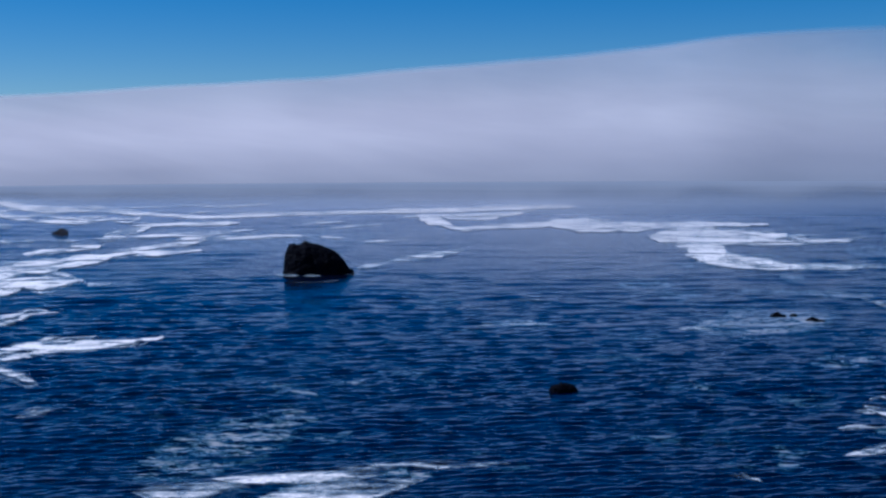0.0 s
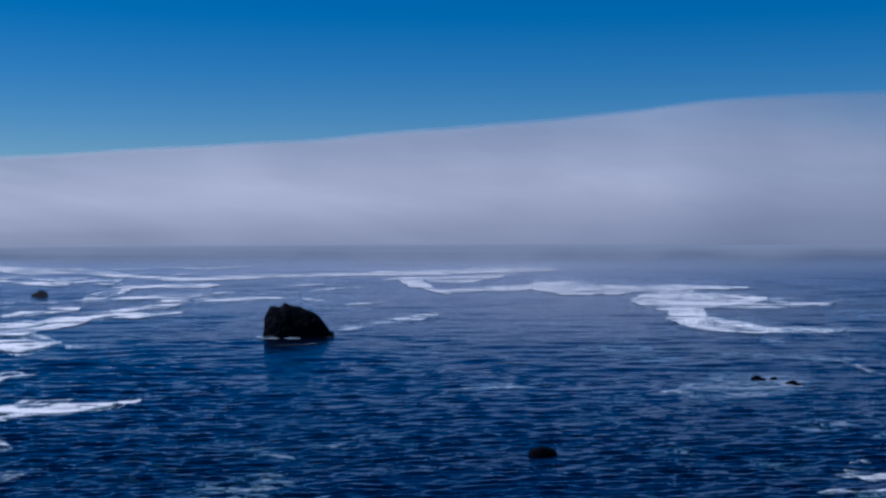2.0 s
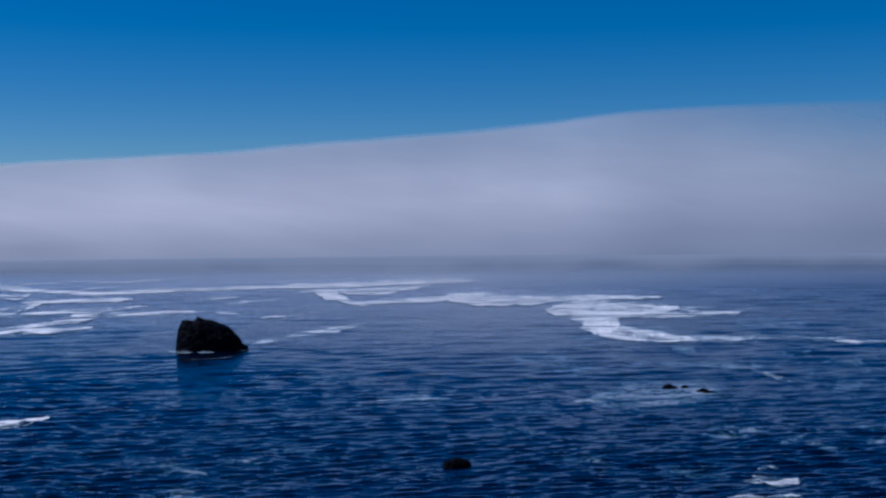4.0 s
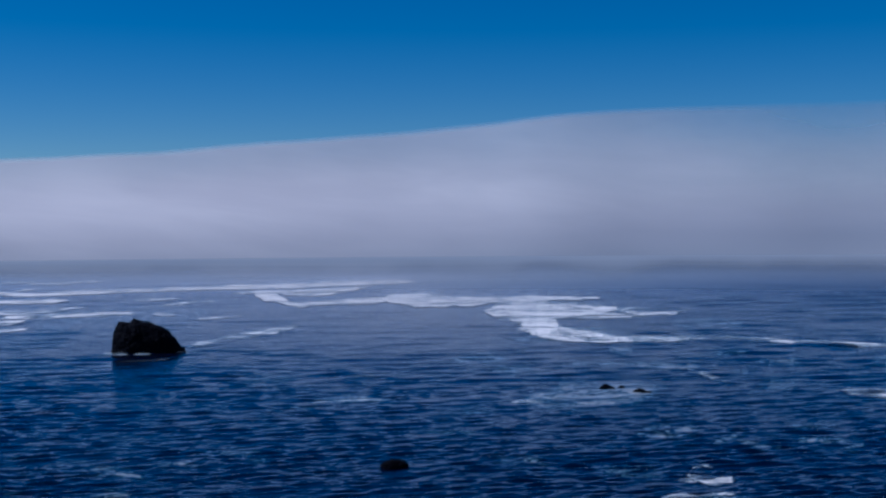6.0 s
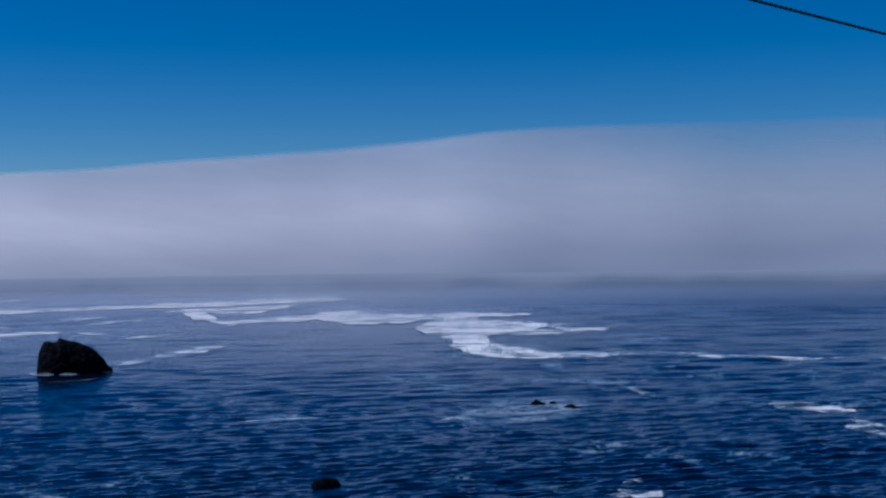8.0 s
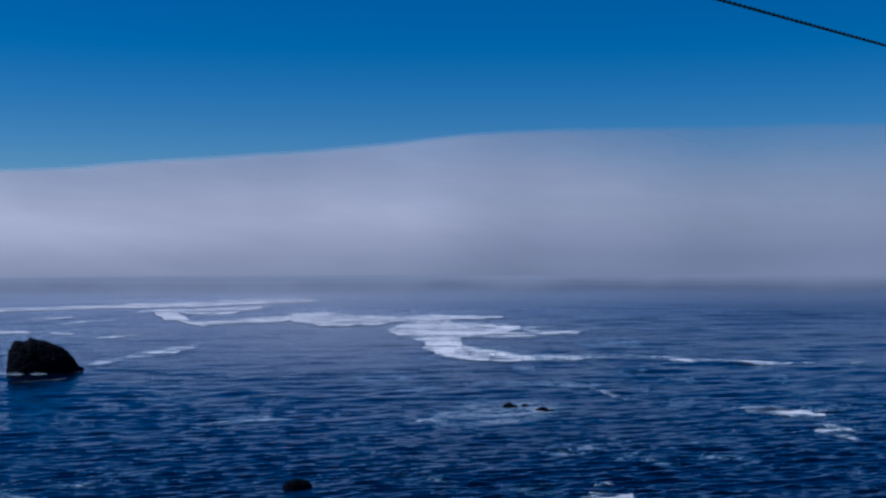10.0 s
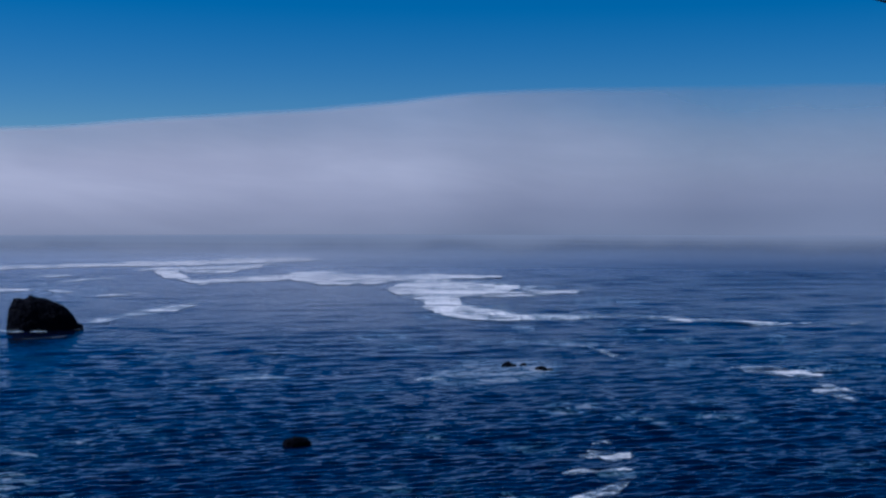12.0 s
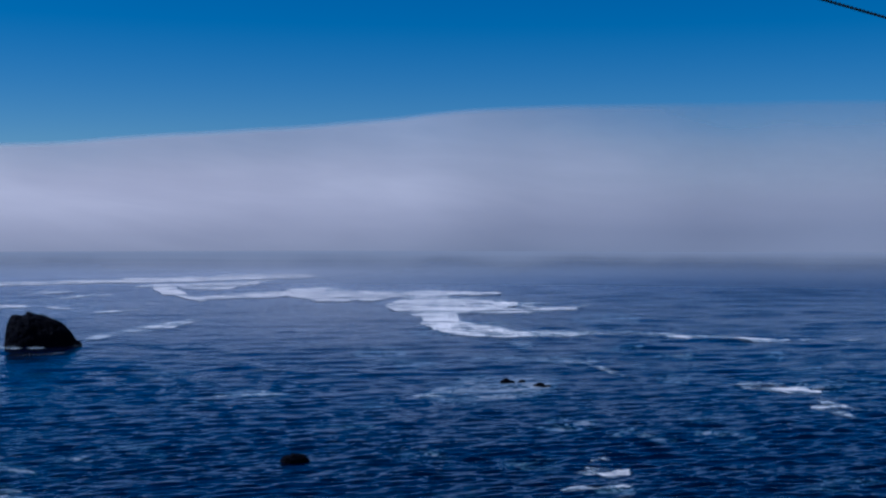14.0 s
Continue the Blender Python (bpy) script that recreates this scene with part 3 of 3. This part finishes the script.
sheet("foam_patch", "dense white foam streak near shore", 0.68, 0.45, [(-10.56, 123.9, 126.3), (-8.95, 122.0, 127.1), (-7.20, 121.9, 127.7), (-5.44, 122.0, 128.8), (-3.66, 123.0, 129.9), (-1.88, 125.6, 131.3), (0.15, 127.7, 132.0), (1.94, 128.3, 131.3), (3.34, 129.2, 130.7)])
sheet("foam_patch", "torn white foam swirl near shore", 0.47, 0.50, [(-14.05, 119.9, 121.2), (-13.08, 116.3, 123.7), (-11.43, 114.6, 125.7), (-9.70, 119.0, 124.1), (-8.33, 120.1, 121.4)])
sheet("foam_patch", "torn white foam swirl near shore", 0.62, 0.50, [(-8.46, 116.0, 117.6), (-7.21, 113.3, 121.0), (-5.69, 112.0, 124.3), (-4.17, 111.7, 125.4), (-2.65, 116.4, 126.1), (-1.37, 121.0, 125.1), (-0.48, 123.0, 124.1)])
sheet("foam_line", "white foam streak near shore", 0.72, 0.35, [(11.17, 128.0, 129.0), (12.08, 127.0, 129.9), (13.17, 126.8, 128.9), (13.90, 125.6, 127.7), (14.33, 124.4, 126.0)])
sheet("foam_line", "small foam fleck near shore", 0.85, 0.40, [(9.49, 129.7, 130.5), (10.11, 129.0, 131.5), (10.78, 129.8, 131.5)])
sheet("foam_patch", "white foam bars broken by dark water", 0.60, 0.30, [(18.11, 168.2, 172.0), (18.98, 168.7, 172.9), (19.72, 168.7, 176.0), (20.46, 166.3, 174.2)])
sheet("foam_patch", "white foam bars broken by dark water", 0.60, 0.30, [(17.43, 165.1, 166.7), (18.62, 165.2, 167.7), (19.24, 162.8, 168.4), (20.47, 164.3, 170.4)])
sheet("foam_patch", "small white foam fleck above the foam bars", 0.80, 0.35, [(18.39, 175.7, 177.1), (18.96, 175.1, 178.8), (19.53, 175.9, 178.2)])
sheet("foam_patch", "white foam bars broken by dark water", 0.60, 0.30, [(16.96, 153.0, 154.8), (17.46, 152.2, 156.4), (18.65, 153.7, 156.9), (19.76, 155.3, 158.6), (20.58, 155.8, 160.1)])
sheet("foam_patch", "curling white foam strip close to shore", 0.58, 0.35, [(17.22, 137.7, 140.8), (18.08, 140.0, 143.8), (18.82, 141.7, 147.5), (19.55, 143.8, 152.8), (20.15, 147.5, 156.6), (20.76, 151.8, 156.2)])
sheet("foam_patch", "flat white foam streak on open water", 0.58, 0.40, [(24.10, 273, 279), (24.89, 268, 284), (25.96, 264, 282), (27.37, 260, 276), (28.42, 261, 271)])
sheet("foam_line", "white foam branch straggling off the flat streak", 0.56, 0.40, [(27.59, 238.6, 243.5), (28.05, 235.3, 249.3), (28.61, 233.9, 246.8), (29.21, 230.3, 239.5), (30.07, 221.6, 227.2)])
sheet("foam_line", "thin foam branch off the flat streak", 0.52, 0.40, [(27.80, 251, 258), (28.44, 244.0, 253.5), (29.25, 240.4, 246.2), (30.05, 238.5, 242.5)])
sheet("foam_line", "pale foam fleck in the lacy foam patch", 0.55, 0.45, [(10.23, 240.7, 246.0), (10.94, 240.9, 249.7), (11.94, 244.6, 253.8), (12.69, 248.5, 253.1)])
sheet("foam_line", "thin foam line with a curled end", 0.48, 0.50, [(15.89, 315, 327), (16.89, 313, 325), (18.14, 311, 321), (19.15, 291, 305), (19.65, 284, 298), (20.15, 277, 287)])
sheet("foam_line", "white wake foam trailing away from the tall rock", 0.50, 0.45, [(-4.08, 371, 397), (-3.13, 388, 421), (-2.12, 406, 437), (-0.86, 421, 461), (0.40, 449, 487), (1.36, 484, 502)])
sheet("foam_line", "thin pale foam strand between the tall rock and the hook", 0.62, 0.50, [(-6.00, 612, 635), (-4.87, 640, 671), (-3.62, 670, 704), (-2.32, 689, 726)])
sheet("foam_line", "thin pale foam strand between the tall rock and the hook", 0.58, 0.50, [(-5.73, 571, 591), (-5.00, 552, 585), (-4.33, 551, 570)])
sheet("foam_line", "thin pale foam strand behind the tall rock", 0.55, 0.50, [(-3.72, 518, 530), (-2.37, 529, 550), (-1.16, 555, 573)])
sheet("foam_line", "thin pale foam strand under the long foam line", 0.58, 0.50, [(-7.11, 694, 716), (-5.62, 706, 753), (-4.00, 712, 743)])
sheet("foam_line", "faint foam streak on open water", 0.52, 0.50, [(0.79, 239.4, 242.8), (2.43, 246.6, 252.1), (3.94, 246.1, 251.6), (5.15, 246.5, 249.2)])
sheet("foam_line", "faint foam streak on open water", 0.50, 0.50, [(2.39, 290, 294), (3.62, 292, 300), (4.99, 292, 297)])
sheet("foam_line", "thin white surge foam round the foot of the tall rock", 0.44, 0.35, [(-7.53, 363, 369), (-7.13, 361, 371), (-6.63, 361, 367), (-6.29, 361, 364)])
sheet("foam_line", "broken white surge foam at the foot of the tall rock", 0.34, 0.35, [(-6.24, 361, 364), (-5.89, 360, 366), (-5.39, 360, 364)])
sheet("foam_line", "thin foam streak drifting off the foot of the tall rock", 0.48, 0.40, [(-7.06, 340, 343), (-6.26, 337, 344), (-5.26, 340, 345), (-4.48, 345, 350)])
sheet("foam_line", "small white surge at the low spur of the tall rock", 0.42, 0.40, [(-4.48, 363, 371), (-4.08, 365, 379), (-3.63, 373, 386)])

thin_foam(0.37, [(-93, 334, 2.6), (-90, 334, 6.8), (-86, 335, 2.6)])
thin_foam(0.26, [(-99, 506, 74.2), (-85, 523, 87.7), (-72, 549, 97.2), (-50, 563, 83.2), (-22, 567, 37.1)])
thin_foam(0.2, [(-101, 309, 22.4), (-98, 340, 39.6), (-93, 383, 49.6), (-84, 421, 48.4), (-68, 461, 25.3)])
thin_foam(0.58, [(46, 241, 3.5), (50, 245, 10.9), (58, 250, 18.2), (65, 253, 19.7), (73, 256, 17.2), (82, 261, 5.3)])
thin_foam(0.45, [(70, 318, 3.1), (81, 316, 5.5), (92, 312, 5.4), (101, 307, 3.0)])
thin_foam(0.45, [(-32, 125, 2.4), (-28, 132, 9.4), (-24, 139, 10.4), (-20, 146, 8.9), (-15, 152, 3.8)])
thin_foam(0.48, [(6, 252, 2.3), (13, 251, 4.2), (23, 248, 2.3)])
thin_foam(0.30, [(-25, 174, 1.8), (-22, 175, 5.0), (-19, 172, 4.0), (-16, 169, 1.3)])
thin_foam(0.37, [(-14, 178, 0.9), (-13, 179, 2.4), (-11, 182, 1.0)])
thin_foam(0.26, [(-11, 188, 2.1), (-6, 190, 4.3), (-2, 184, 5.6), (0, 179, 1.9)])
thin_foam(0.42, [(7, 252, 1.8), (14, 254, 3.3), (22, 249, 2.3)])
thin_foam(0.29, [(1, 238, 1.6), (8, 241, 2.5), (16, 245, 1.8)])
thin_foam(0.30, [(30, 176, 1.4), (34, 176, 2.8), (38, 172, 1.1)])
thin_foam(0.37, [(65, 186, 1.1), (69, 190, 3.0), (72, 193, 1.2)])
thin_foam(0.27, [(57, 201, 1.9), (59, 196, 4.3), (62, 191, 1.5)])
thin_foam(0.30, [(-9, 190, 1.6), (-6, 190, 3.6), (-1, 186, 1.5)])
thin_foam(0.31, [(-17, 179, 1.4), (-13, 179, 2.8), (-9, 176, 1.3)])
thin_foam(0.42, [(-22, 159, 2.1), (-18, 157, 4.5), (-16, 153, 3.0), (-14, 150, 1.0)])
thin_foam(0.29, [(136, 250, 2.3), (143, 252, 3.5), (148, 249, 2.9)])
thin_foam(0.42, [(87, 310, 4.4), (95, 310, 10.4), (105, 307, 5.9)])


def surf_field(count, seed):
    """Many thin broken wave lines over the far reef."""
    rng = np.random.RandomState(seed)
    for _ in range(count):
        bear, r = rng.uniform(-22, -7.5), 420 * (1100 / 420) ** rng.uniform(0, 1)
        if bear > -12 and r < 560:
            continue
        span, tilt, deep = rng.uniform(0.6, 2.2), rng.uniform(-0.02, 0.06), rng.uniform(1.5, 4.5)
        rows = []
        for q in np.linspace(-1, 1, 5):
            c = r * (1 + tilt * q)
            h = (0.25 + 0.75 * (1 - q * q)) * deep * c * c / 68310 / 2
            rows.append((bear + q * span, c - h, c + h))
        sheet("surf_line", "thin broken white surf line over the far reef", rng.uniform(0.45, 0.85), 0.5, rows)


surf_field(30, 5)


def wisps(count, seed, west, east, near, far_off, low, high):
    """Scattered thin wisps of old foam drifting inshore."""
    rng = np.random.RandomState(seed)
    for _ in range(count):
        bear, r = rng.uniform(west, east), near * (far_off / near) ** rng.uniform(0, 1)
        span, bend = rng.uniform(0.5, 1.6), rng.uniform(-0.008, 0.012)
        wide = rng.uniform(5.0, 14.0)
        spine = []
        for q in np.linspace(-1, 1, 6):
            a, rr = radians(bear + q * span), r * (1 + bend * q + 0.004 * rng.uniform(-1, 1))
            spine.append((rr * math.sin(a), rr * math.cos(a), (0.3 + 0.7 * (1 - q * q)) * rr * rr / 68000 * wide))
        thin_foam(rng.uniform(low, high), spine)


wisps(28, 11, -3, 31, 125, 300, 0.18, 0.36)
wisps(7, 17, -14, -3, 118, 148, 0.22, 0.40)
wisps(14, 23, 8, 30, 250, 520, 0.22, 0.40)

build_sea()
